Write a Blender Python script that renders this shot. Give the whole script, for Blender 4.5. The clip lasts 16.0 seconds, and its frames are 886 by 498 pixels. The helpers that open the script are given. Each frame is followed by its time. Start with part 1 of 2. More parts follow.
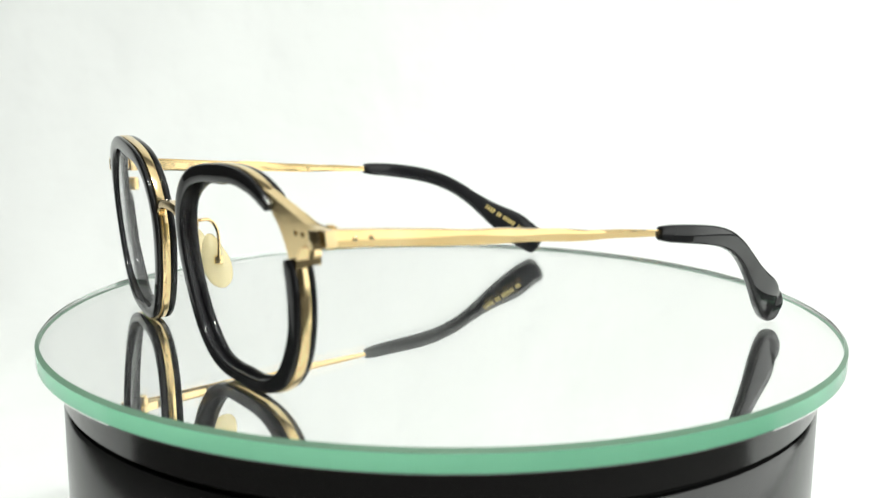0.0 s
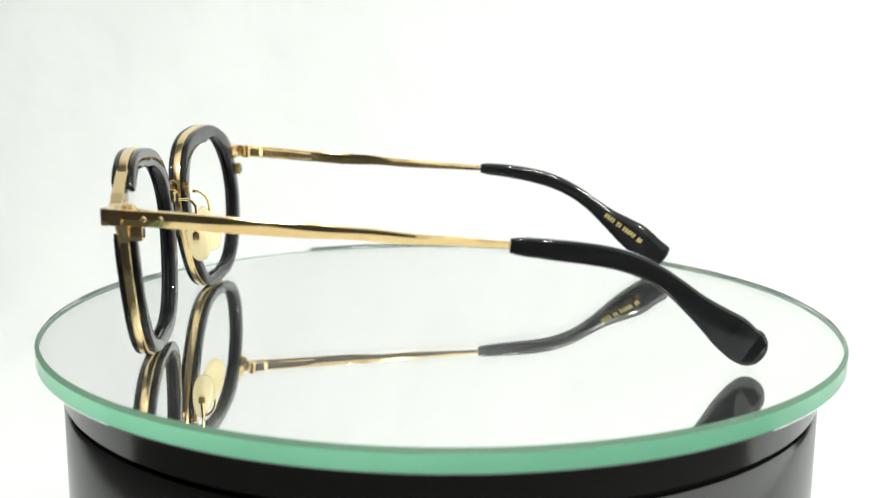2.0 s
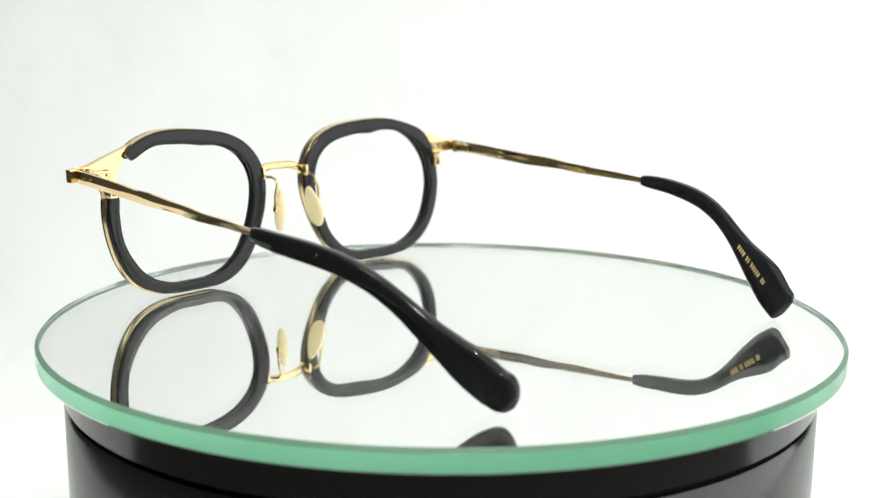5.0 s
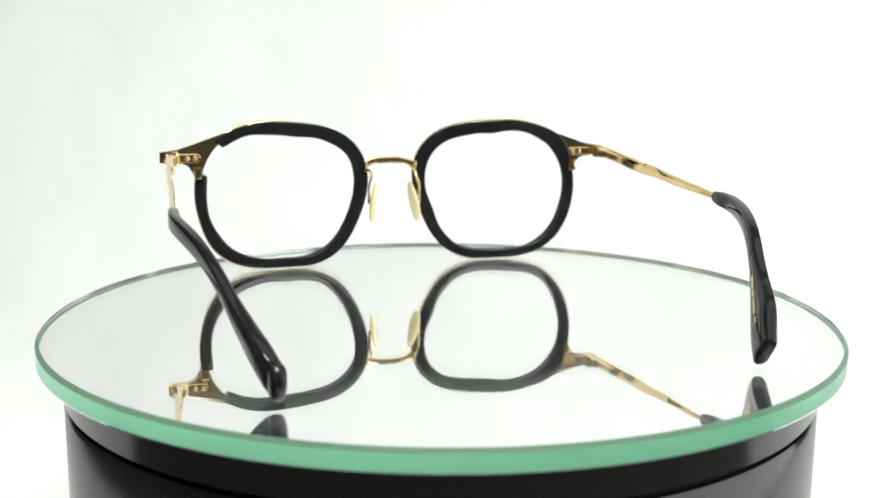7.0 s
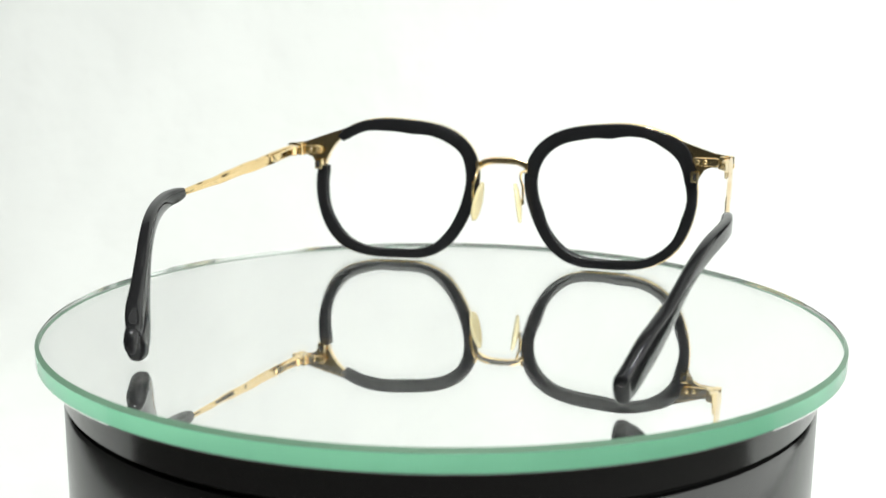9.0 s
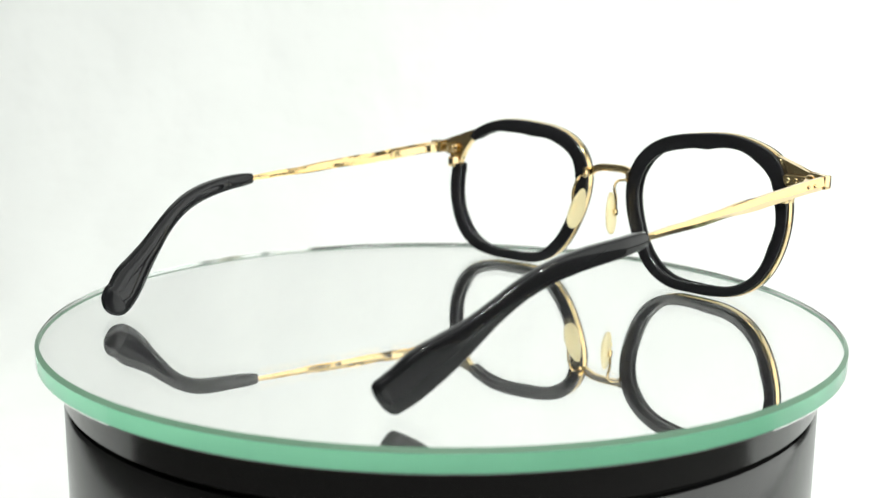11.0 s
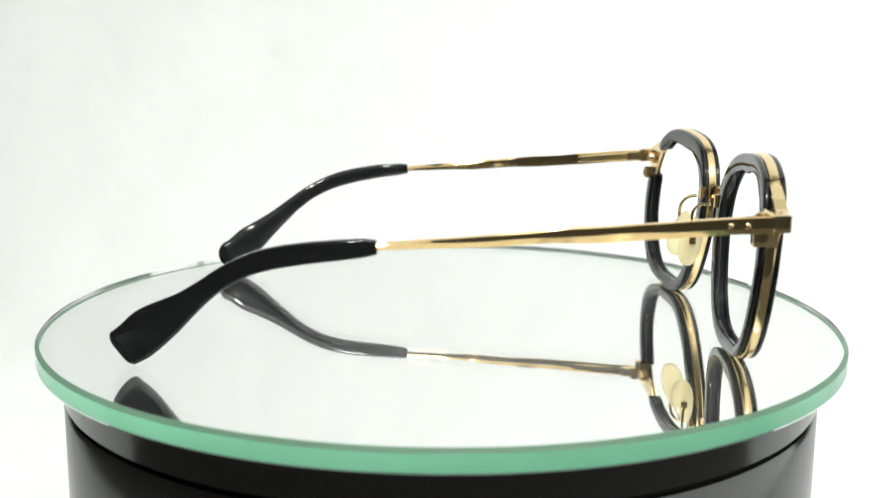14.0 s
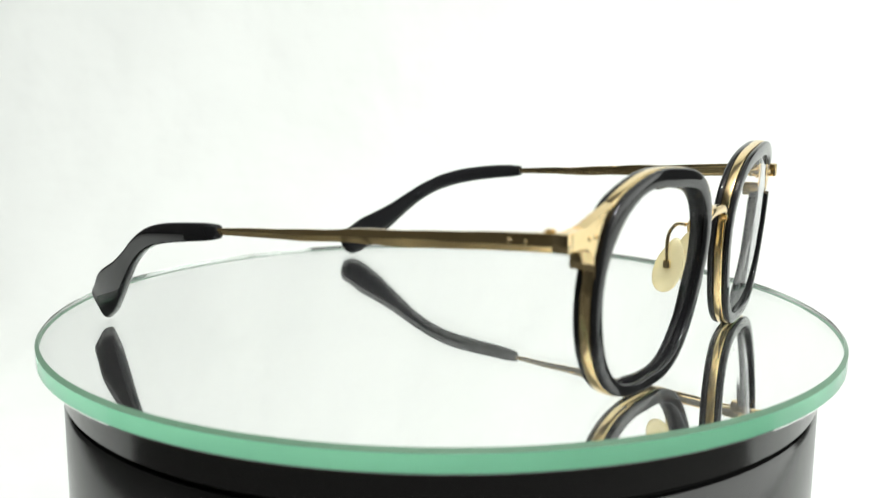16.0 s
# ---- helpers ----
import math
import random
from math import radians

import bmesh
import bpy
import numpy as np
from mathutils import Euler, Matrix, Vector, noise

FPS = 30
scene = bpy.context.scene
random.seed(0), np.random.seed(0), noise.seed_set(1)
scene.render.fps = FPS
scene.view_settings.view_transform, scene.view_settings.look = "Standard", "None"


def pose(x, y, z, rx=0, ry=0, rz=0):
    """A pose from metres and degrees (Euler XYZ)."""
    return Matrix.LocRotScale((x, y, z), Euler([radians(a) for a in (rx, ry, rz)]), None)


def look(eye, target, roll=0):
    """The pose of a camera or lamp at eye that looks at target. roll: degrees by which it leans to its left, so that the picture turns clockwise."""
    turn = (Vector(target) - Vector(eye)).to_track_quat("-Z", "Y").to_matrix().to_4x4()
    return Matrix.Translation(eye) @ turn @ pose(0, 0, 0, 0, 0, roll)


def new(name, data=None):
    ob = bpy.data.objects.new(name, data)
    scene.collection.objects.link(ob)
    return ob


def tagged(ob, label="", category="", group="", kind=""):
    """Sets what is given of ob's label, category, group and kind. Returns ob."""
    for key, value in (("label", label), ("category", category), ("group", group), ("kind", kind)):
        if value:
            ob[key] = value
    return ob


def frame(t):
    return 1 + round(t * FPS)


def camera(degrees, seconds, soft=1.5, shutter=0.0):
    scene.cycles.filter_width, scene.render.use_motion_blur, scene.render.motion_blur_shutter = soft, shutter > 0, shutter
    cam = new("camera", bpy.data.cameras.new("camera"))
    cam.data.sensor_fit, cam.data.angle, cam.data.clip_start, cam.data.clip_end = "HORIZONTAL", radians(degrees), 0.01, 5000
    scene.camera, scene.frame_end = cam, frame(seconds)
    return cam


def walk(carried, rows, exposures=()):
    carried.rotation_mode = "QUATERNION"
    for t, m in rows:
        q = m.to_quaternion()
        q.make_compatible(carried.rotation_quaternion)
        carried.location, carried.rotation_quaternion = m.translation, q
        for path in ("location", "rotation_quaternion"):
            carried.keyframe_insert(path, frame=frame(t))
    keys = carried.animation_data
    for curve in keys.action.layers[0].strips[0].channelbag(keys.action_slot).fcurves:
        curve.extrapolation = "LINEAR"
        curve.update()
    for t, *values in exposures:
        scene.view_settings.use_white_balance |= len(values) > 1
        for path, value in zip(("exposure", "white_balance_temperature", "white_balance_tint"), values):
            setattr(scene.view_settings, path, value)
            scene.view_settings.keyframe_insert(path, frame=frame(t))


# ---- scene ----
cam = camera(44.52, 16.0, soft=1.3)
cam.data.dof.use_dof, cam.data.dof.focus_distance, cam.data.dof.aperture_fstop = True, 0.272, 18
walk(cam, [(0.0, look((0, -0.27995, 0.06818), (-0.00016, 0.0, 0.01623), 0.44)),
           (16.0, look((0, -0.27995, 0.06818), (-0.00016, 0.0, 0.01623), 0.44))],
     exposures=[(0.0, 0.0), (16.0, 0.0)])

# ---- light ----
world = bpy.data.worlds.new("room_air")
scene.world = world
world.use_nodes = True
world.node_tree.nodes["Background"].inputs[0].default_value = (1.0, 1.0, 0.98, 1)
world.node_tree.nodes["Background"].inputs[1].default_value = 0.05


def area(name, eye, target, sx, sy, watts, colour=(0.966, 1.0, 0.957), shape="RECTANGLE"):
    d = bpy.data.lights.new(name, "AREA")
    d.shape, d.size, d.size_y, d.energy, d.color = shape, sx, sy, watts, colour
    ob = new(name, d)
    ob.matrix_world = look(eye, target)
    return ob


area("softbox_top", (0.58, -0.40, 1.04), (0.52, -0.25, 0.0), 2.4, 1.6, 9.9)
area("softbox_right", (1.00, -0.15, 0.10), (0.0, 0.0, 0.06), 1.3, 1.0, 7.0)
for sx, sy in ((-0.13, -0.46), (-0.05, -0.48), (0.20, -0.43), (0.28, -0.40)):
    area("ceiling_spot", (sx, sy, 0.82), (0, 0, 0), 0.055, 0.055, 2.7, (0.97, 1.0, 0.955), "DISK")


# ---- materials ----
def material(name, colour, rough=0.5, metal=0.0, **more):
    m = bpy.data.materials.new(name)
    m.use_nodes = True
    b = m.node_tree.nodes["Principled BSDF"]
    b.inputs["Base Color"].default_value = (*colour, 1)
    b.inputs["Roughness"].default_value = rough
    b.inputs["Metallic"].default_value = metal
    for k, v in more.items():
        b.inputs[k.replace("_", " ")].default_value = v
    return m


def grain(m, scale, bump=0.0, distance=0.0002, dark=None, rough=None, detail=4.0):
    """Fine relief and small variation of colour and gloss, in object space."""
    nt = m.node_tree
    b = nt.nodes["Principled BSDF"]
    co = nt.nodes.new("ShaderNodeTexCoord")
    n = nt.nodes.new("ShaderNodeTexNoise")
    n.inputs["Scale"].default_value, n.inputs["Detail"].default_value = scale, detail
    nt.links.new(co.outputs["Object"], n.inputs["Vector"])
    if bump:
        bp = nt.nodes.new("ShaderNodeBump")
        bp.inputs["Strength"].default_value, bp.inputs["Distance"].default_value = bump, distance
        nt.links.new(n.outputs["Fac"], bp.inputs["Height"])
        nt.links.new(bp.outputs["Normal"], b.inputs["Normal"])
    if dark:
        mx = nt.nodes.new("ShaderNodeMix")
        mx.data_type = "RGBA"
        mx.inputs[6].default_value = (*dark, 1)
        mx.inputs[7].default_value = b.inputs["Base Color"].default_value
        nt.links.new(n.outputs["Fac"], mx.inputs[0])
        nt.links.new(mx.outputs[2], b.inputs["Base Color"])
    if rough:
        mr = nt.nodes.new("ShaderNodeMapRange")
        mr.inputs[3].default_value, mr.inputs[4].default_value = rough
        n2 = nt.nodes.new("ShaderNodeTexNoise")
        n2.inputs["Scale"].default_value = scale * 0.23
        nt.links.new(co.outputs["Object"], n2.inputs["Vector"])
        nt.links.new(n2.outputs["Fac"], mr.inputs[0])
        nt.links.new(mr.outputs[0], b.inputs["Roughness"])
    return m


def coated_glass(name, tint, ior, power, veil=0.0):
    """Clear glass whose coating weakens the outer reflection; light inside is still thrown back."""
    m = bpy.data.materials.new(name)
    m.use_nodes = True
    nt = m.node_tree
    nt.nodes.remove(nt.nodes["Principled BSDF"])
    rf, gl, mx = nt.nodes.new("ShaderNodeBsdfRefraction"), nt.nodes.new("ShaderNodeBsdfGlossy"), nt.nodes.new("ShaderNodeMixShader")
    fr, pw = nt.nodes.new("ShaderNodeFresnel"), nt.nodes.new("ShaderNodeMath")
    rf.inputs["Color"].default_value, rf.inputs["IOR"].default_value, rf.inputs["Roughness"].default_value = (*tint, 1), ior, 0.0
    gl.inputs["Roughness"].default_value = 0.0
    fr.inputs["IOR"].default_value = ior
    pw.operation = "POWER"
    pw.inputs[1].default_value = power
    nt.links.new(fr.outputs[0], pw.inputs[0])
    nt.links.new(pw.outputs[0], mx.inputs[0])
    nt.links.new(rf.outputs[0], mx.inputs[1])
    nt.links.new(gl.outputs[0], mx.inputs[2])
    last = mx
    if veil:
        # a thin, uneven white haze mixed in to pale the dark reflections
        df, dm = nt.nodes.new("ShaderNodeBsdfDiffuse"), nt.nodes.new("ShaderNodeMixShader")
        co, nz, rp = nt.nodes.new("ShaderNodeTexCoord"), nt.nodes.new("ShaderNodeTexNoise"), nt.nodes.new("ShaderNodeMapRange")
        nz.inputs["Scale"].default_value, nz.inputs["Detail"].default_value = 28, 5
        rp.inputs[3].default_value, rp.inputs[4].default_value = veil * 0.6, veil * 1.4
        nt.links.new(co.outputs["Object"], nz.inputs["Vector"])
        nt.links.new(nz.outputs["Fac"], rp.inputs[0])
        nt.links.new(rp.outputs[0], dm.inputs[0])
        nt.links.new(mx.outputs[0], dm.inputs[1])
        nt.links.new(df.outputs[0], dm.inputs[2])
        last = dm
    nt.links.new(last.outputs[0], nt.nodes["Material Output"].inputs[0])
    return m


GOLD = grain(material("polished_gold", (0.92, 0.72, 0.40), 0.15, 1.0), 260, 0.10, 0.0002, (0.88, 0.66, 0.34), (0.09, 0.20))
GOLD_HAMMERED = grain(material("hammered_gold", (0.90, 0.68, 0.35), 0.10, 1.0), 110, 0.15, 0.0003, (0.80, 0.56, 0.25), (0.06, 0.14), 1.0)
ACETATE = grain(material("black_acetate", (0.011, 0.011, 0.012), 0.08, 0.0, Specular_IOR_Level=0.34), 300, 0.02, 0.0002, None, (0.012, 0.035))
PAD = grain(material("cream_silicone", (0.96, 0.86, 0.56), 0.18, 0.0, Transmission_Weight=0.5, IOR=1.35), 500, 0.05, 0.0001)
LENS = coated_glass("coated_lens", (1, 1, 1), 1.35, 2.8)
GLASS = coated_glass("clear_float_glass", (0.998, 1.0, 0.998), 1.5, 1.6, 0.010)
SILVER = material("silvered_mirror", (0.996, 1.0, 0.996), 0.0, 1.0)


def edge_glass(name, front, inner, share, rough, ior=1.5):
    """Green glass seen on edge: light from within the plate comes out through it."""
    m = bpy.data.materials.new(name)
    m.use_nodes = True
    nt = m.node_tree
    nt.nodes.remove(nt.nodes["Principled BSDF"])
    df, tr, gl = nt.nodes.new("ShaderNodeBsdfDiffuse"), nt.nodes.new("ShaderNodeBsdfTranslucent"), nt.nodes.new("ShaderNodeBsdfGlossy")
    df.inputs[0].default_value, tr.inputs[0].default_value = (*front, 1), (*inner, 1)
    gl.inputs["Roughness"].default_value = rough
    co, nz, rp = nt.nodes.new("ShaderNodeTexCoord"), nt.nodes.new("ShaderNodeTexNoise"), nt.nodes.new("ShaderNodeMapRange")
    nz.inputs["Scale"].default_value = 70
    rp.inputs[3].default_value, rp.inputs[4].default_value = share - 0.06, share + 0.06
    a, b, fr = nt.nodes.new("ShaderNodeMixShader"), nt.nodes.new("ShaderNodeMixShader"), nt.nodes.new("ShaderNodeFresnel")
    nt.links.new(co.outputs["Object"], nz.inputs["Vector"])
    nt.links.new(nz.outputs["Fac"], rp.inputs[0])
    nt.links.new(rp.outputs[0], a.inputs[0])
    nt.links.new(df.outputs[0], a.inputs[1])
    nt.links.new(tr.outputs[0], a.inputs[2])
    fr.inputs["IOR"].default_value = ior
    nt.links.new(fr.outputs[0], b.inputs[0])
    nt.links.new(a.outputs[0], b.inputs[1])
    nt.links.new(gl.outputs[0], b.inputs[2])
    nt.links.new(b.outputs[0], nt.nodes["Material Output"].inputs[0])
    return m


# same glass as the edge; chamfer colour darkened for the dark base seen through it
CHAMFER = edge_glass("darkened_green_chamfer", (0.12, 0.22, 0.15), (0.22, 0.38, 0.27), 0.4, 0.5, 1.2)
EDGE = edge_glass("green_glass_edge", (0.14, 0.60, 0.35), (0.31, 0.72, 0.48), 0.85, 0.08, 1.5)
DRUM = grain(material("black_gloss_plastic", (0.015, 0.0145, 0.0145), 0.12, 0.0, Specular_IOR_Level=0.75), 22, 0.16, 0.0020, None, (0.08, 0.22))
RUBBER = grain(material("matt_black_groove", (0.004, 0.004, 0.004), 0.7), 200, 0.1)
PAPER = grain(material("white_paper", (0.87, 0.88, 0.87), 0.9), 9, 0.38, 0.03, (0.80, 0.81, 0.80), None, 3.5)
TABLECLOTH = grain(material("black_cloth", (0.06, 0.058, 0.056), 0.9), 400, 0.2, 0.0005, (0.05, 0.048, 0.046))
WALL = grain(material("grey_room_paint", (0.20, 0.198, 0.194), 0.8), 30, 0.1, 0.001, (0.17, 0.168, 0.165))
CEILING = grain(material("white_ceiling_paint", (0.80, 0.80, 0.79), 0.85), 30, 0.1, 0.001, (0.76, 0.76, 0.75))
BRASS = grain(material("brushed_brass", (0.92, 0.73, 0.40), 0.16, 1.0), 500, 0.12, 0.0002, (0.87, 0.65, 0.33), (0.10, 0.22))
PRINT = material("gold_print", (0.75, 0.58, 0.22), 0.35, 0.6)


# ---- building helpers ----
def part(name, bm, mat, parent=None, label="", smooth=True, angle=35, turn_out=True):
    me = bpy.data.meshes.new(name)
    if turn_out:
        bmesh.ops.recalc_face_normals(bm, faces=bm.faces)
    bm.to_mesh(me)
    bm.free()
    if smooth:
        me.shade_smooth()
        me.set_sharp_from_angle(angle=radians(angle))
    me.materials.append(mat)
    ob = new(name, me)
    ob.parent = parent
    return tagged(ob, label) if label else ob


def box(cx, cy, cz, sx, sy, sz, bevel=0.0002, turn=None):
    bm = bmesh.new()
    bmesh.ops.create_cube(bm, size=1, matrix=Matrix.Translation((cx, cy, cz)) @ (turn or Matrix()) @ Matrix.Diagonal((sx, sy, sz, 1)))
    if bevel:
        bmesh.ops.bevel(bm, geom=bm.edges[:], offset=bevel, segments=2, affect="EDGES", profile=0.6)
    return bm


def revolve(profile, steps=192, closed=False):
    """A body turned about z from (radius, height) pairs."""
    bm = bmesh.new()
    rings = []
    for r, z in profile:
        if r < 1e-9:
            rings.append([bm.verts.new((0, 0, z))])
        else:
            rings.append([bm.verts.new((r * math.cos(2 * math.pi * i / steps), r * math.sin(2 * math.pi * i / steps), z)) for i in range(steps)])
    for a, b in zip(rings, rings[1:] + ([rings[0]] if closed else [])):
        for i in range(steps):
            j = (i + 1) % steps
            if len(a) == 1:
                bm.faces.new((a[0], b[i], b[j]))
            elif len(b) == 1:
                bm.faces.new((a[i], a[j], b[0]))
            else:
                bm.faces.new((a[i], a[j], b[j], b[i]))
    return bm


def loft(sections, closed=False):
    """Joins rings of equal length; caps the ends of an open run."""
    bm = bmesh.new()
    rings = [[bm.verts.new(p) for p in s] for s in sections]
    n = len(rings[0])
    for a, b in zip(rings, rings[1:] + ([rings[0]] if closed else [])):
        for i in range(n):
            bm.faces.new((a[i], a[(i + 1) % n], b[(i + 1) % n], b[i]))
    if not closed:
        bm.faces.new(rings[0][::-1])
        bm.faces.new(rings[-1])
    return bm


def wire(points, radius, n=10):
    """A round wire through the points, smoothed."""
    pts = [Vector(p) for p in points]
    fine = []
    for i in range(len(pts) - 1):
        p0, p1, p2, p3 = pts[max(i - 1, 0)], pts[i], pts[i + 1], pts[min(i + 2, len(pts) - 1)]
        for k in range(6):
            t = k / 6
            fine.append(0.5 * ((2 * p1) + (p2 - p0) * t + (2 * p0 - 5 * p1 + 4 * p2 - p3) * t * t + (3 * p1 - p0 - 3 * p2 + p3) * t ** 3))
    fine.append(pts[-1])
    secs = []
    for i, p in enumerate(fine):
        d = (fine[min(i + 1, len(fine) - 1)] - fine[max(i - 1, 0)]).normalized()
        a = d.orthogonal().normalized() if not secs else (last - d * last.dot(d)).normalized()
        last = a
        b = d.cross(a)
        secs.append([p + radius * (math.cos(2 * math.pi * k / n) * a + math.sin(2 * math.pi * k / n) * b) for k in range(n)])
    return loft(secs)


def spline(table, u):
    """Smooth values between the rows of a short table; first column is the parameter."""
    for i in range(len(table) - 1):
        if u <= table[i + 1][0] or i == len(table) - 2:
            a, b = table[i], table[i + 1]
            t = max(0.0, min(1.0, (u - a[0]) / (b[0] - a[0])))
            p, q = table[max(i - 1, 0)], table[min(i + 2, len(table) - 1)]
            out = []
            for k in range(1, len(a)):
                m0 = (b[k] - p[k]) / (b[0] - p[0]) * (b[0] - a[0])
                m1 = (q[k] - a[k]) / (q[0] - a[0]) * (b[0] - a[0])
                out.append((2 * t ** 3 - 3 * t * t + 1) * a[k] + (t ** 3 - 2 * t * t + t) * m0 + (3 * t * t - 2 * t ** 3) * b[k] + (t ** 3 - t * t) * m1)
            return out


# ---- setting: white paper sweep in a grey room ----
TABLE_Z = -0.100
sweep = bmesh.new()
rows = [(-0.04, TABLE_Z), (0.30, TABLE_Z)] + [(0.30 + 0.25 * math.sin(a), TABLE_Z + 0.25 - 0.25 * math.cos(a)) for a in np.linspace(0.1, math.pi / 2, 14)] + [(0.55, 0.5), (0.55, 1.0)]
grid = [[sweep.verts.new((x, y, z)) for x in np.linspace(-0.62, 0.62, 11)] for y, z in rows]
for a, b in zip(grid, grid[1:]):
    for i in range(10):
        sweep.faces.new((a[i], a[i + 1], b[i + 1], b[i]))
back = part("backdrop", sweep, PAPER, None, smooth=True, angle=80)
tagged(back, "seamless white paper backdrop, faintly creased", "backdrop", kind="structure")
sol = back.modifiers.new("thickness", "SOLIDIFY")
sol.thickness, sol.offset = 0.001, -1

for nm, b in (("floor", box(0, -0.4, -0.85, 3.2, 3.2, 0.04, 0)), ("ceiling", box(0, -0.4, 1.66, 3.2, 3.2, 0.04, 0)),
              ("wall_north", box(0, 1.2, 0.40, 3.2, 0.04, 2.46, 0)), ("wall_south", box(0, -2.0, 0.40, 3.2, 0.04, 2.46, 0)),
              ("wall_east", box(1.6, -0.4, 0.40, 0.04, 3.16, 2.46, 0)), ("wall_west", box(-1.6, -0.4, 0.40, 0.04, 3.16, 2.46, 0))):
    tagged(part(nm, b, CEILING if nm == "ceiling" else WALL, None, smooth=False), "plain white painted ceiling" if nm == "ceiling" else "plain grey painted room surface", nm.split("_")[0], kind="structure")
tagged(part("table", box(0.0, 0.1, TABLE_Z - 0.022, 1.4, 1.1, 0.04, 0.003), TABLECLOTH, None), "black covered table under the white paper", "table")

# ---- turntable base ----
base = tagged(new("turntable_base"), "round glossy black turntable base with a thin groove", "turntable")
base.location = (-0.0004, -0.0010, 0)
R_B = 0.0954
part("body", revolve([(0, -0.0995), (R_B - 0.002, -0.0995), (R_B - 0.0002, -0.098), (R_B, -0.060), (R_B, -0.0166), (R_B - 0.0006, -0.0157), (0, -0.0157)]), DRUM, base)
part("groove", revolve([(0, -0.0157), (R_B - 0.0022, -0.0157), (R_B - 0.0022, -0.0146), (0, -0.0146)]), RUBBER, base)
part("turning_top", revolve([(0, -0.0146), (R_B - 0.0006, -0.0146), (R_B, -0.0140), (R_B, -0.0058), (R_B - 0.0008, -0.0050), (0, -0.0050)]), DRUM, base)

# ---- mirror disc ----
disc = tagged(new("mirror_disc"), "round mirrored glass plate with a green polished edge", "mirror plate")
R_D, T_D, CH = 0.1012, 0.0047, 0.0009
face = part("glass_face", revolve([(R_D - CH, 0), (0, 0)]), GLASS, disc, "clear reflective glass face", turn_out=False)
part("mirror_layer", revolve([(0, -T_D - 0.0002), (R_D - 0.0002, -T_D - 0.0002), (R_D - 0.0002, -T_D), (0, -T_D)]), SILVER, disc, "silvered mirror backing")
face.visible_shadow = False
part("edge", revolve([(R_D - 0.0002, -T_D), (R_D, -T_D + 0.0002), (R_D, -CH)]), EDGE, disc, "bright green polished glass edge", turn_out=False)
part("chamfer", revolve([(R_D, -CH), (R_D - CH, 0)]), CHAMFER, disc, "polished green glass chamfer, coloured darker for the dark base it would refract", turn_out=False)
disc.location = (-0.0003, -0.0011, 0)

# ---- eyeglasses ----
glasses = tagged(new("eyeglasses"), "black acetate and gold metal eyeglasses standing on a mirror disc", "eyeglasses")
X0 = 0.0006
EYE_X, EYE_Z = 0.0345, 0.02265
CORNER = 36
OUT = (0.2530, 0.0010, 0.0053, 0.0197, -0.0020, 0.0, 0.0066, -0.0062, -0.0035, 0.0002, 0.0024)
D_BACK, D_GOLD0, D_GOLD1, D_FRONT = -0.0004, 0.00108, 0.00320, 0.00440


def radius(a):
    r = OUT[0]
    for k in range(1, 6):
        r += OUT[2 * k - 1] * math.cos(k * a) + OUT[2 * k] * math.sin(k * a)
    return r * 0.1


def bend(x, z, d):
    """A place on the front of the frame: across, up, and d forward of its back face."""
    q = x / 0.05
    return Vector((X0 + x, 0.06395 + 0.0110 * x + 0.079 * z + 0.003 * (1 - q * q) + d, z))


def rim_point(side, a, inset, d):
    r = radius(a) - inset
    return bend(side * (EYE_X + r * math.cos(a)), EYE_Z + r * math.sin(a), d)


def rim_band(side, a0, a1, in0, in1, d0, d1, soft, steps=140, cut=0.0, seed=0, trim=0.0, nose=0.0, corner=0.0):
    """A rounded band that follows the eye's outline; cut: how uneven its inner edge is carved."""
    closed = abs(a1 - a0) > 6.28
    rnd = random.Random(seed)
    marks = [rnd.random() for _ in range(24)]
    secs = []
    for i in range(steps):
        u = i / (steps if closed else steps - 1)
        a = a0 + (a1 - a0) * u
        g = (a % (2 * math.pi)) / (2 * math.pi) * 24
        m = marks[int(g) % 24] * (1 - g % 1) + marks[(int(g) + 1) % 24] * (g % 1)
        inn = in1 + cut * (m - 0.5) + 0.0008 * math.sin(a) - 0.0006 * math.cos(a)
        low = (math.degrees(a) + 42 + 180) % 360 - 180
        inward = (math.degrees(a) % 360) - 180
        outer = in0 + trim * math.exp(-(low / 25) ** 2) + nose * math.exp(-(inward / 60) ** 2) + 0.0004 * max(0.0, math.sin(a))
        up = (math.degrees(a) - CORNER + 180) % 360 - 180
        outer -= corner * math.exp(-(up / 14) ** 2)
        e = 1.0
        if not closed:
            e = min(1.0, 0.72 + 22 * min(u, 1 - u))
        mid, half = (outer + inn) / 2, (inn - outer) / 2 * e
        dm, dh = (d0 + d1) / 2, (d1 - d0) / 2 * (0.6 + 0.4 * e)
        s = min(soft, half * 0.9, dh * 0.9)
        sec = []
        for cx, cy, t0 in ((1, 1, 0), (-1, 1, 90), (-1, -1, 180), (1, -1, 270)):
            for t in (0, 30, 60, 90):
                w = radians(t0 + t)
                sec.append(rim_point(side, a, mid + cx * (half - s) + s * math.cos(w), dm + cy * (dh - s) + s * math.sin(w)))
        secs.append(sec)
    return loft(secs, closed)


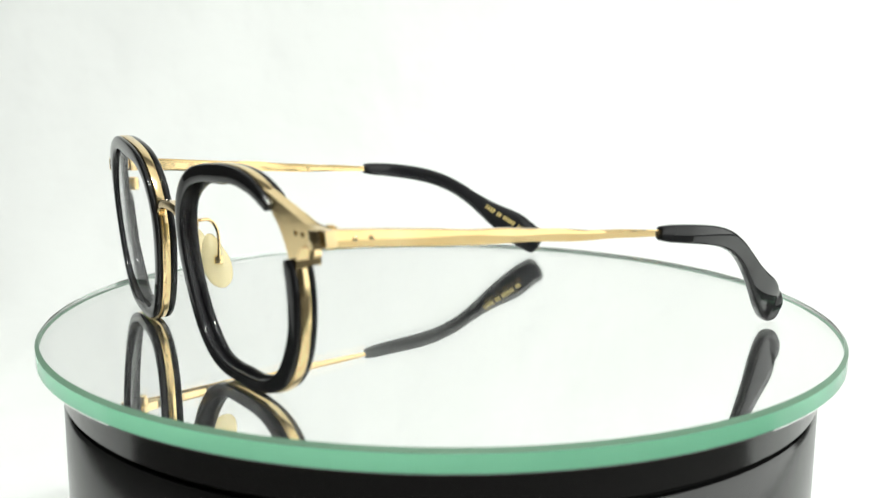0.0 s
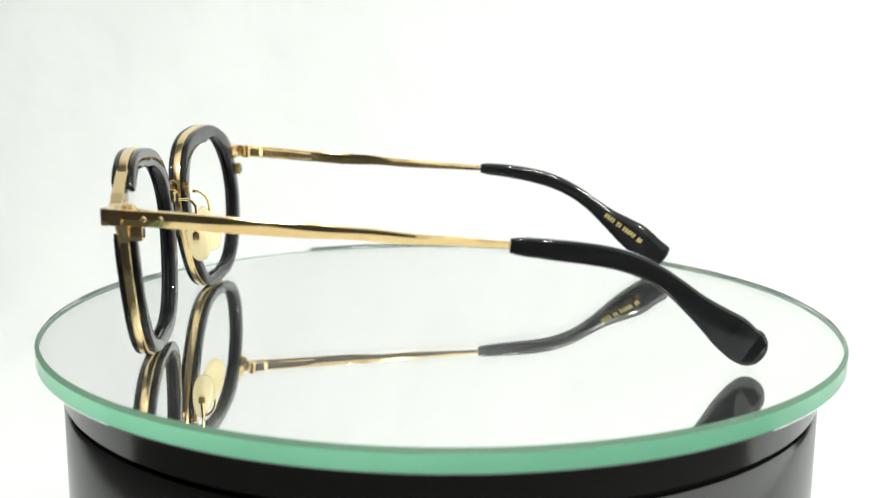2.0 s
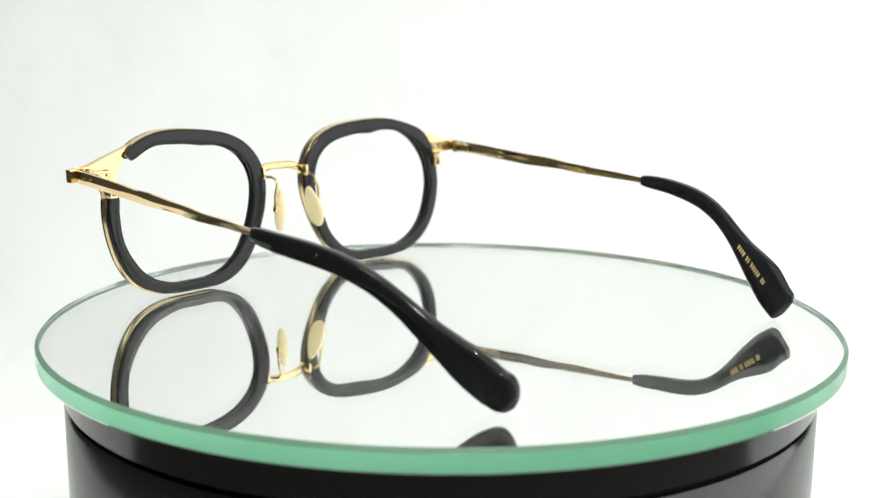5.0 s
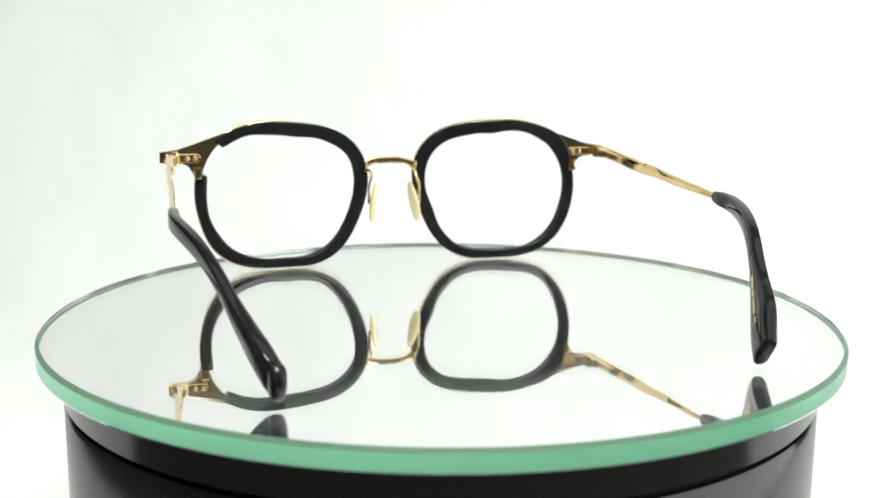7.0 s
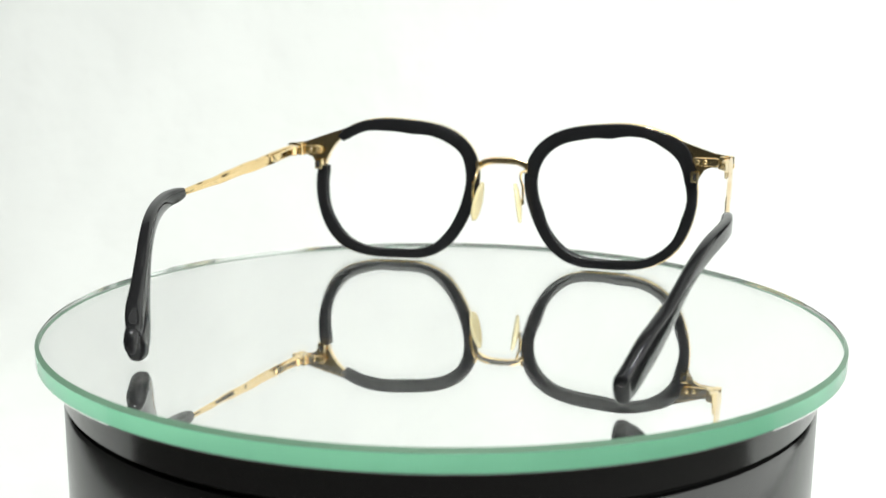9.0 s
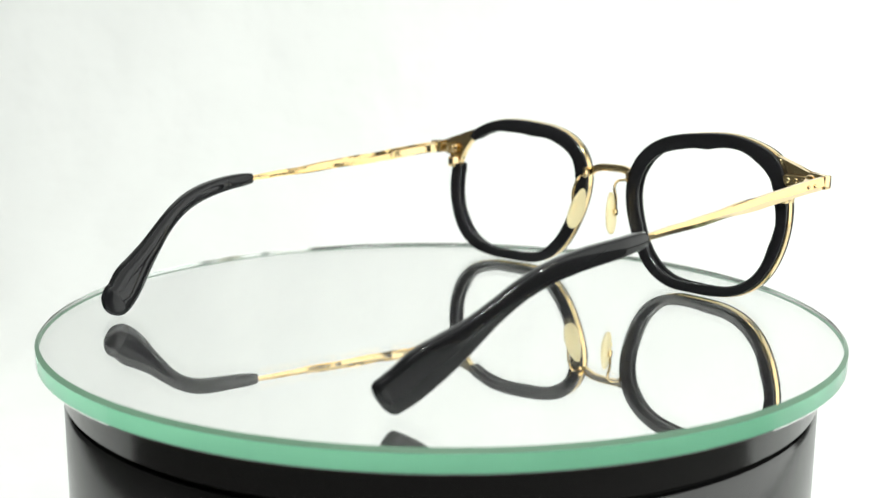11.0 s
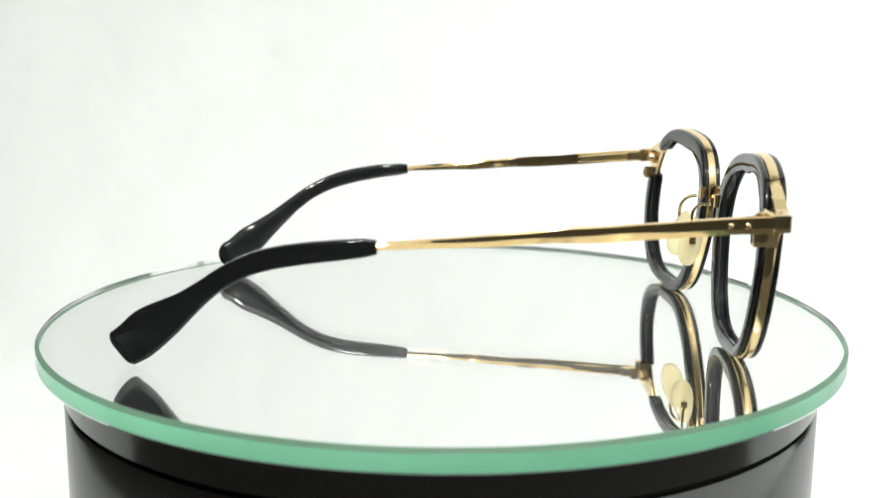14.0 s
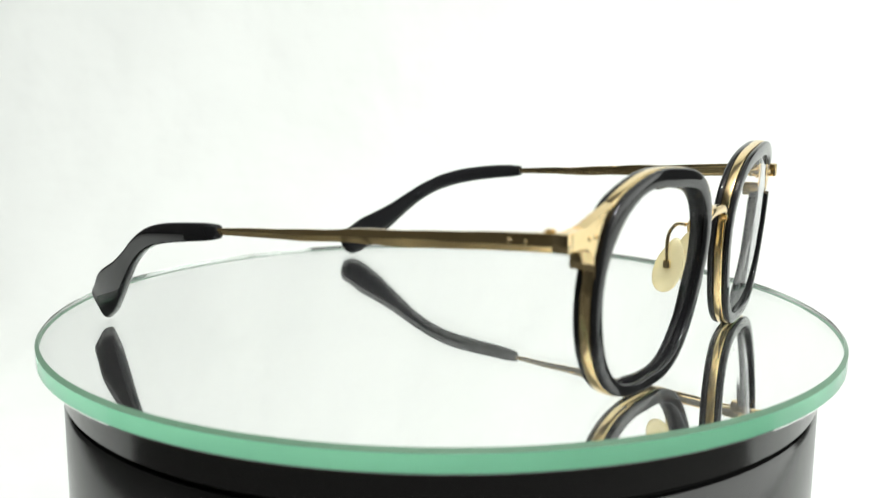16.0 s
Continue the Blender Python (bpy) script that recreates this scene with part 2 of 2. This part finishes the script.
def lens_mesh(side):
    bm = bmesh.new()
    inset, rings_n, steps = 0.0015, 10, 96
    layers = []
    for d, dome in ((0.0017, 0.0012), (0.0032, 0.0013)):
        rings = [[bm.verts.new(bend(side * EYE_X, EYE_Z, d + dome))]]
        for j in range(1, rings_n + 1):
            f = j / rings_n
            ring = []
            for i in range(steps):
                a = 2 * math.pi * i / steps
                r = (radius(a) - inset) * f
                ring.append(bm.verts.new(bend(side * (EYE_X + r * math.cos(a)), EYE_Z + r * math.sin(a), d + dome * (1 - f * f))))
            rings.append(ring)
        for i in range(steps):
            bm.faces.new((rings[0][0], rings[1][i], rings[1][(i + 1) % steps]))
        for a, b in zip(rings[1:], rings[2:]):
            for i in range(steps):
                bm.faces.new((a[i], b[i], b[(i + 1) % steps], a[(i + 1) % steps]))
        layers.append(rings[-1])
    for i in range(steps):
        bm.faces.new((layers[0][i], layers[0][(i + 1) % steps], layers[1][(i + 1) % steps], layers[1][i]))
    return bm


def plate(side, outline, d0, d1, bevel=0.00015):
    """A flat plate in the plane of the frame's front."""
    bm = bmesh.new()
    lo = [bm.verts.new(bend(side * x, z, d0)) for x, z in outline]
    hi = [bm.verts.new(bend(side * x, z, d1)) for x, z in outline]
    n = len(outline)
    caps = [bm.faces.new(lo[::-1]), bm.faces.new(hi)]
    for i in range(n):
        bm.faces.new((lo[i], lo[(i + 1) % n], hi[(i + 1) % n], hi[i]))
    bmesh.ops.bevel(bm, geom=[e for f in caps for e in f.edges], offset=bevel, segments=2, affect="EDGES")
    return bm


def stud(p, direction, r, h):
    """A small domed rivet head."""
    bm = revolve([(r, -h * 0.5), (r, h * 0.3), (r * 0.8, h * 0.75), (r * 0.4, h * 0.97), (0, h)], 16)
    q = Vector(direction).to_track_quat("Z", "Y").to_matrix().to_4x4()
    bmesh.ops.transform(bm, matrix=Matrix.Translation(p) @ q, verts=bm.verts)
    return bm


def lozenge(cx, cy, cz, length, height, depth):
    """A plate with round ends, lying in the plane of x and z."""
    bm = bmesh.new()
    r, half = height / 2, length / 2 - height / 2
    ring = [(half * (1 if w < 90 or w > 270 else -1) + r * math.cos(radians(w)), r * math.sin(radians(w))) for w in range(15, 360, 15) if w % 180 != 90]
    lo = [bm.verts.new((cx + x, cy - depth / 2, cz + z)) for x, z in ring]
    hi = [bm.verts.new((cx + x, cy + depth / 2, cz + z)) for x, z in ring]
    caps = [bm.faces.new(lo), bm.faces.new(hi[::-1])]
    for i in range(len(ring)):
        j = (i + 1) % len(ring)
        bm.faces.new((lo[i], hi[i], hi[j], lo[j]))
    bmesh.ops.bevel(bm, geom=[e for f in caps for e in f.edges], offset=0.00055, segments=3, affect="EDGES")
    return bm


def temple_x(side, y):
    u = max(0.0, min(1.2, (-0.020 - y) / 0.046))
    return side * (0.0712 - 0.0164 * u ** 1.35) + (0.0004 if side > 0 else 0.0024 + 0.0010 * u)


# height of the temple bar along its length: y, z of the middle, half height, half thickness
BAR = ((-0.0655, 0.03500, 0.00172, 0.00080), (-0.054, 0.03435, 0.00170, 0.00080), (-0.031, 0.03262, 0.00160, 0.00080), (-0.010, 0.03130, 0.00120, 0.00072), (0.014, 0.02975, 0.00070, 0.00062))
STEM = ((0.0, -0.0125, 0.02980, 0.00180, 0.00130), (0.08, -0.0210, 0.02900, 0.00208, 0.00140), (0.2, -0.0303, 0.02755, 0.00224, 0.00145), (0.3, -0.0370, 0.02570, 0.00222, 0.00150),
        (0.4, -0.0430, 0.02280, 0.00215, 0.00150), (0.5, -0.0481, 0.01920, 0.00228, 0.00150))
TIP = {-1: STEM + ((0.6, -0.0525, 0.01545, 0.00270, 0.00155), (0.7, -0.0570, 0.01190, 0.00355, 0.00152), (0.8, -0.0610, 0.00860, 0.00430, 0.00148), (0.9, -0.0645, 0.00575, 0.00450, 0.00140), (1.0, -0.0664, 0.00445, 0.00440, 0.00132)),
       1: STEM + ((0.6, -0.0527, 0.01560, 0.00290, 0.00155), (0.7, -0.0570, 0.01255, 0.00395, 0.00150), (0.8, -0.0613, 0.00945, 0.00465, 0.00140), (0.9, -0.0650, 0.00650, 0.00480, 0.00130), (1.0, -0.0683, 0.00400, 0.00440, 0.00120))}


def temple_bar(side, seed):
    rnd = random.Random(seed)
    secs = []
    n = 90
    ph = [rnd.uniform(0, 6.28) for _ in range(4)]
    for i in range(n):
        y = 0.0655 - 0.0795 * i / (n - 1)
        z, hh, ht = spline(BAR, -y)
        x = temple_x(side, y)
        w = min(1.0, max(0.0, (0.056 - y) / 0.025)) * min(1.0, max(0.0, (y + 0.012) / 0.02))
        w = w * w * (3 - 2 * w)
        up = w * 0.00013 * (math.sin(y * 190 + ph[0]) + 0.6 * math.sin(y * 410 + ph[1]))
        dn = w * 0.00014 * (math.sin(y * 170 + ph[2]) + 0.6 * math.sin(y * 330 + ph[3]))
        tw = w * (0.5 if side > 0 else 1.0) * (0.00013 * math.sin(y * 160 + ph[1]) + 0.00007 * math.sin(y * 420 + ph[0]))
        c = min(0.00035, hh * 0.4, ht * 0.7)
        run = (0.0655 - y) / 0.0795
        low, rise = (-0.35, 0.75) if side > 0 else (-0.15, 0.85)
        ridge = z + hh * max(-0.86, min(0.75, low + rise * run ** 1.3 + w * 0.16 * math.sin(y * 110 + ph[2]) + w * 0.08 * math.sin(y * 290 + ph[0])))
        sec = [(x + side * (ht - 0.70 * min(ridge - z + hh, 0.0016)), y, z - hh + dn), (x + side * (ht + tw), y, ridge), (x + side * (ht - 0.00022 + tw * 0.3), y, z + hh - c * 0.6 + up), (x + side * (ht - c), y, z + hh + up),
               (x - side * (ht - c), y, z + hh + up), (x - side * (ht - 0.0002 - tw), y, z + hh - c + up), (x - side * (ht - tw), y, z + hh * 0.2 + (z - ridge) * 0.3), (x - side * (ht - 0.0001), y, z - hh + c + dn), (x - side * (ht - 0.0001), y, z - hh + dn)]
        secs.append([Vector(p) for p in sec])
    return loft(secs)


def tip_at(side, u):
    """Place and half sizes along a tip; it thickens towards its flared end."""
    y, z, hw, ht = spline(TIP[side], u)
    f = max(0.0, min(1.0, (u - 0.5) / 0.4))
    return y, z, hw, ht * (1 + 0.40 * f * f * (3 - 2 * f))


def temple_tip(side, seed):
    rnd = random.Random(seed)
    ph = rnd.uniform(0, 6.28)
    secs = []
    n = 70
    for i in range(n + 14):
        end = math.sin(max(0, i - n + 1) / 14 * 1.53)
        u = min(1.0, i / (n - 1))
        y, z, hw, ht = tip_at(side, u)
        y2, z2, _, _ = spline(TIP[side], max(0.0, u - 0.02))
        y3, z3, _, _ = spline(TIP[side], min(1.0, u + 0.02))
        t = Vector((0, y3 - y2, z3 - z2)).normalized()
        k = max(0.03, (1 - end ** (2.0 if side < 0 else 2.3))) ** (0.5 if side < 0 else 0.42)
        if i < 3:
            k *= (0.82, 0.94, 1.0)[i]
        hw, ht = hw * k, ht * (k if i < 3 else max(0.03, 1 - end ** 2.4) ** 0.5)
        c = Vector((temple_x(side, y), y, z)) + t * end * (0.0042 if side < 0 else 0.0018)
        nrm = Vector((0, -t.z, t.y))
        if nrm.z < 0:
            nrm = -nrm
        wob = 0.00022 * math.sin(u * 26 + ph) * max(0.0, u - 0.45) * 1.8
        sec = []
        r = min(0.00070 + 0.0006 * max(0.0, u - 0.4) + 0.0012 * end, 0.92 * ht, 0.92 * hw)
        # flat outside with rounded edges, convex inside
        ring = [((ht - r) + r * math.cos(radians(w)), (hw - r) + r * math.sin(radians(w))) for w in (0, 22, 45, 68, 90)]
        ring += [(-ht * abs(math.cos(radians(w))) ** 0.75, math.copysign(abs(math.sin(radians(w))) ** 0.75, math.sin(radians(w))) * hw) for w in range(105, 260, 15)]
        ring += [((ht - r) + r * math.cos(radians(w)), -(hw - r) + r * math.sin(radians(w))) for w in (270, 292, 315, 338, 360)]
        for ox, oz in ring:
            sec.append(c + Vector((side * ox, 0, 0)) + nrm * (oz + (wob * min(1.0, oz / (0.5 * hw)) if oz > 0 else 0)))
        secs.append(sec)
    return loft(secs)


TAU = 2 * math.pi
for side, name in ((1, "full"), (-1, "open")):
    # the lower outer corner is drawn out, more so on the open rim
    full = -0.0011 if side < 0 else -0.0004
    high = 0.0015 if side > 0 else 0.0
    # the open rim leaves its upper outer corner bare
    if side > 0:
        spans = ((0.0, TAU),)
    else:
        spans = ((radians(39.5), radians(376)),)
    for a0, a1 in spans:
        lab = "" if side > 0 else "black acetate rim cut open at its outer corner"
        part("front_rim", rim_band(side, a0, a1, -0.0004, 0.0031, D_GOLD1, D_FRONT, 0.0006, 180, 0.0005, 3 + side, full, 0.0008, high), ACETATE, glasses, lab)
        part("lens_groove", rim_band(side, a0, a1, 0.0017, 0.0024, D_GOLD0 - 0.0001, D_GOLD1 + 0.0001, 0.0001, 140), ACETATE, glasses, "black groove that holds the lens")
        part("back_rim", rim_band(side, a0, a1, -0.0003, 0.0036, D_BACK, D_GOLD0, 0.0006, 180, 0.0007, 7 + side, full + 0.0003, 0.0, high), ACETATE, glasses, lab)
    part("metal_rim", rim_band(side, 0, TAU, -0.0005, 0.0016, D_GOLD0, D_GOLD1, 0.00035, 160, 0.0, 0, full, 0.0006, high), BRASS, glasses, "gold metal rim core")
    ln = part("lens", lens_mesh(side), LENS, glasses, "clear demo lens", angle=60)
    ln.visible_shadow = False
    # endpiece: from the rim out to the corner
    arc = [(EYE_X + (radius(a) - 0.0015) * math.cos(a), EYE_Z + (radius(a) - 0.0015) * math.sin(a)) for a in [radians(v) for v in (8, 14, 20, 26, 32, 38, 44, 50)]]
    out = arc[::-1] + [(EYE_X + (radius(radians(8)) - 0.0001) * math.cos(radians(8)), EYE_Z + (radius(radians(8)) - 0.0001) * math.sin(radians(8)))]
    out += [(0.0617, 0.0300), (0.0632, 0.0325), (0.0655, 0.0336), (0.0716, 0.0336), (0.0716, 0.0368), (0.0660, 0.0372), (0.0620, 0.0388)]
    out += [(EYE_X + (radius(radians(50)) - 0.0001) * math.cos(radians(50)), EYE_Z + (radius(radians(50)) - 0.0001) * math.sin(radians(50)))]
    ep = part("endpiece", plate(side, out, D_GOLD0 - 0.0001, D_GOLD1 + 0.0002), GOLD, glasses, "gold metal endpiece", smooth=False)
    for rx in (0.0622, 0.0645):
        part("rivet", stud(bend(side * rx, 0.0352, D_GOLD1 + 0.0002), (0, 1, 0), 0.0005, 0.00025), GOLD, ep)
    cx = temple_x(side, 0.066)
    part("corner", box(cx - side * 0.0001, 0.0664, 0.0351, 0.0021, 0.0034, 0.0036, 0.0005), GOLD, ep)
    by = bend(side * 0.0605, 0.0304, D_GOLD0).y
    part("lock_block", box(X0 + side * 0.0605, by - 0.0016, 0.0304, 0.0024, 0.0030, 0.0034, 0.0004), BRASS, ep)
    part("lock_slot", box(X0 + side * 0.0605, by - 0.0031, 0.0304, 0.0010, 0.0003, 0.0019, 0), RUBBER, ep)
    hy = bend(side * 0.0640, 0.0349, D_GOLD0).y
    part("hinge_plate", lozenge(X0 + side * 0.0637, hy - 0.0006, 0.0349, 0.0086, 0.0034, 0.0014), GOLD, ep)
    for rx in (0.0612, 0.0635):
        part("rivet", stud((X0 + side * rx, hy - 0.0013, 0.0349), (0, -1, 0), 0.0007, 0.0004), BRASS, ep)

    tp = part("temple", temple_bar(side, 11 + side), GOLD_HAMMERED, glasses, "hammered gold metal temple bar", angle=7)
    tip = part("temple_tip", temple_tip(side, 21 + side), ACETATE, tp, "black acetate temple tip with a flared end", angle=80)
    for k in range(3):
        part("hinge_knuckle", wire([(cx - side * 0.0024, 0.0630, 0.03315 + 0.0012 * k), (cx - side * 0.0024, 0.0630, 0.03425 + 0.0012 * k)], 0.0013, 16), (BRASS, GOLD, BRASS)[k], tp)
    part("hinge_screw", stud((cx - side * 0.0024, 0.0630, 0.0367), (0, 0, 1), 0.0009, 0.0004), GOLD, tp)
    # the leaf tapers along the inner side of the bar
    secs = []
    for y, thick, hh, lift in ((0.0622, 0.0026, 0.00155, 0.0348), (0.0590, 0.0021, 0.00150, 0.0346), (0.0580, 0.0013, 0.00130, 0.0345), (0.0500, 0.0011, 0.00120, 0.0340), (0.0440, 0.0009, 0.00105, 0.0335), (0.0425, 0.0003, 0.00085, 0.0334)):
        xi = temple_x(side, y) - side * 0.0006
        secs.append([Vector((xi - side * dx * thick, y, lift + dz * hh)) for dx, dz in ((0, -1), (0.75, -1), (1, -0.75), (1, 0.75), (0.75, 1), (0, 1))])
    part("hinge_leaf", loft(secs), BRASS, tp, angle=20)
    for y in (0.0563, 0.0596):
        part("rivet", stud((temple_x(side, y) + side * 0.00076, y, 0.0347), (side, 0, 0), 0.00055, 0.0003), GOLD, tp)

    # nose pad on its wire arm
    px, py, pz = X0 + side * 0.0067, 0.0633, 0.0202
    pad = bmesh.new()
    bmesh.ops.create_uvsphere(pad, u_segments=28, v_segments=16, radius=1)
    for v in pad.verts:
        x, y, z = v.co
        v.co = (math.copysign(abs(x) ** 0.7, x) * 0.0010 + 0.0006 * side * (y * y + z * z) * -0.6, y * 0.0029 * (1 - 0.25 * z), z * 0.0064)
    bmesh.ops.transform(pad, matrix=pose(px, py, pz, -14, -side * 8, side * 12), verts=pad.verts)
    pd = part("nose_pad", pad, PAD, glasses, "cream translucent silicone nose pad")
    part("pad_arm", wire([(X0 + side * 0.0083, 0.0672, 0.0300), (X0 + side * 0.0072, 0.0648, 0.0297), (X0 + side * 0.0073, 0.0632, 0.0278), (X0 + side * 0.0081, 0.0630, 0.0250), (X0 + side * 0.0081, 0.0632, 0.0212)], 0.00040), GOLD, pd, "gold wire pad arm")
    part("pad_box", box(X0 + side * 0.0079, 0.0632, 0.0206, 0.0011, 0.0018, 0.0020, 0.0004), BRASS, pd)
    part("bridge_foot", box(X0 + side * 0.0080, 0.0690, 0.0308, 0.0011, 0.0017, 0.0034, 0.0005), GOLD, glasses)

    if side > 0:
        for u0, n in ((0.585, 4), (0.665, 2), (0.71, 5), (0.81, 2)):
            for k in range(n):
                u = u0 + 0.0165 * k
                y, z, hw, ht = tip_at(1, u)
                y2, z2, _, _ = spline(TIP[1], u + 0.01)
                lean = math.degrees(math.atan2(z2 - z, y2 - y))
                part("print_bar", box(temple_x(1, y) - ht - 0.00002, y, z, 0.00012, 0.00052, 0.0020, 0, pose(0, 0, 0, lean, 0, -21)), PRINT, tip, "small gold printed mark")

# bridge: a bowed bar
secs = []
for i in range(25):
    s = -1 + 2 * i / 24
    x, z = s * 0.0085, 0.0326 - 0.0024 * abs(s) ** 3.6
    c = bend(x, z, 0.0026)
    h, t = 0.00112 + 0.0005 * abs(s) ** 4, 0.0010
    secs.append([c + Vector((0, t * math.copysign(abs(math.cos(w)) ** 0.6, math.cos(w)), h * math.copysign(abs(math.sin(w)) ** 0.6, math.sin(w)))) for w in [TAU * k / 12 for k in range(12)]])
part("bridge", loft(secs), GOLD, glasses, "gold metal bridge")


# ---- motion ----
def motions():
    rate = 15.09
    for thing in (glasses, disc):
        walk(thing, [(k * 0.5, pose(*thing.location, 0, 0, rate * (8.0 - k * 0.5))) for k in range(33)])


motions()
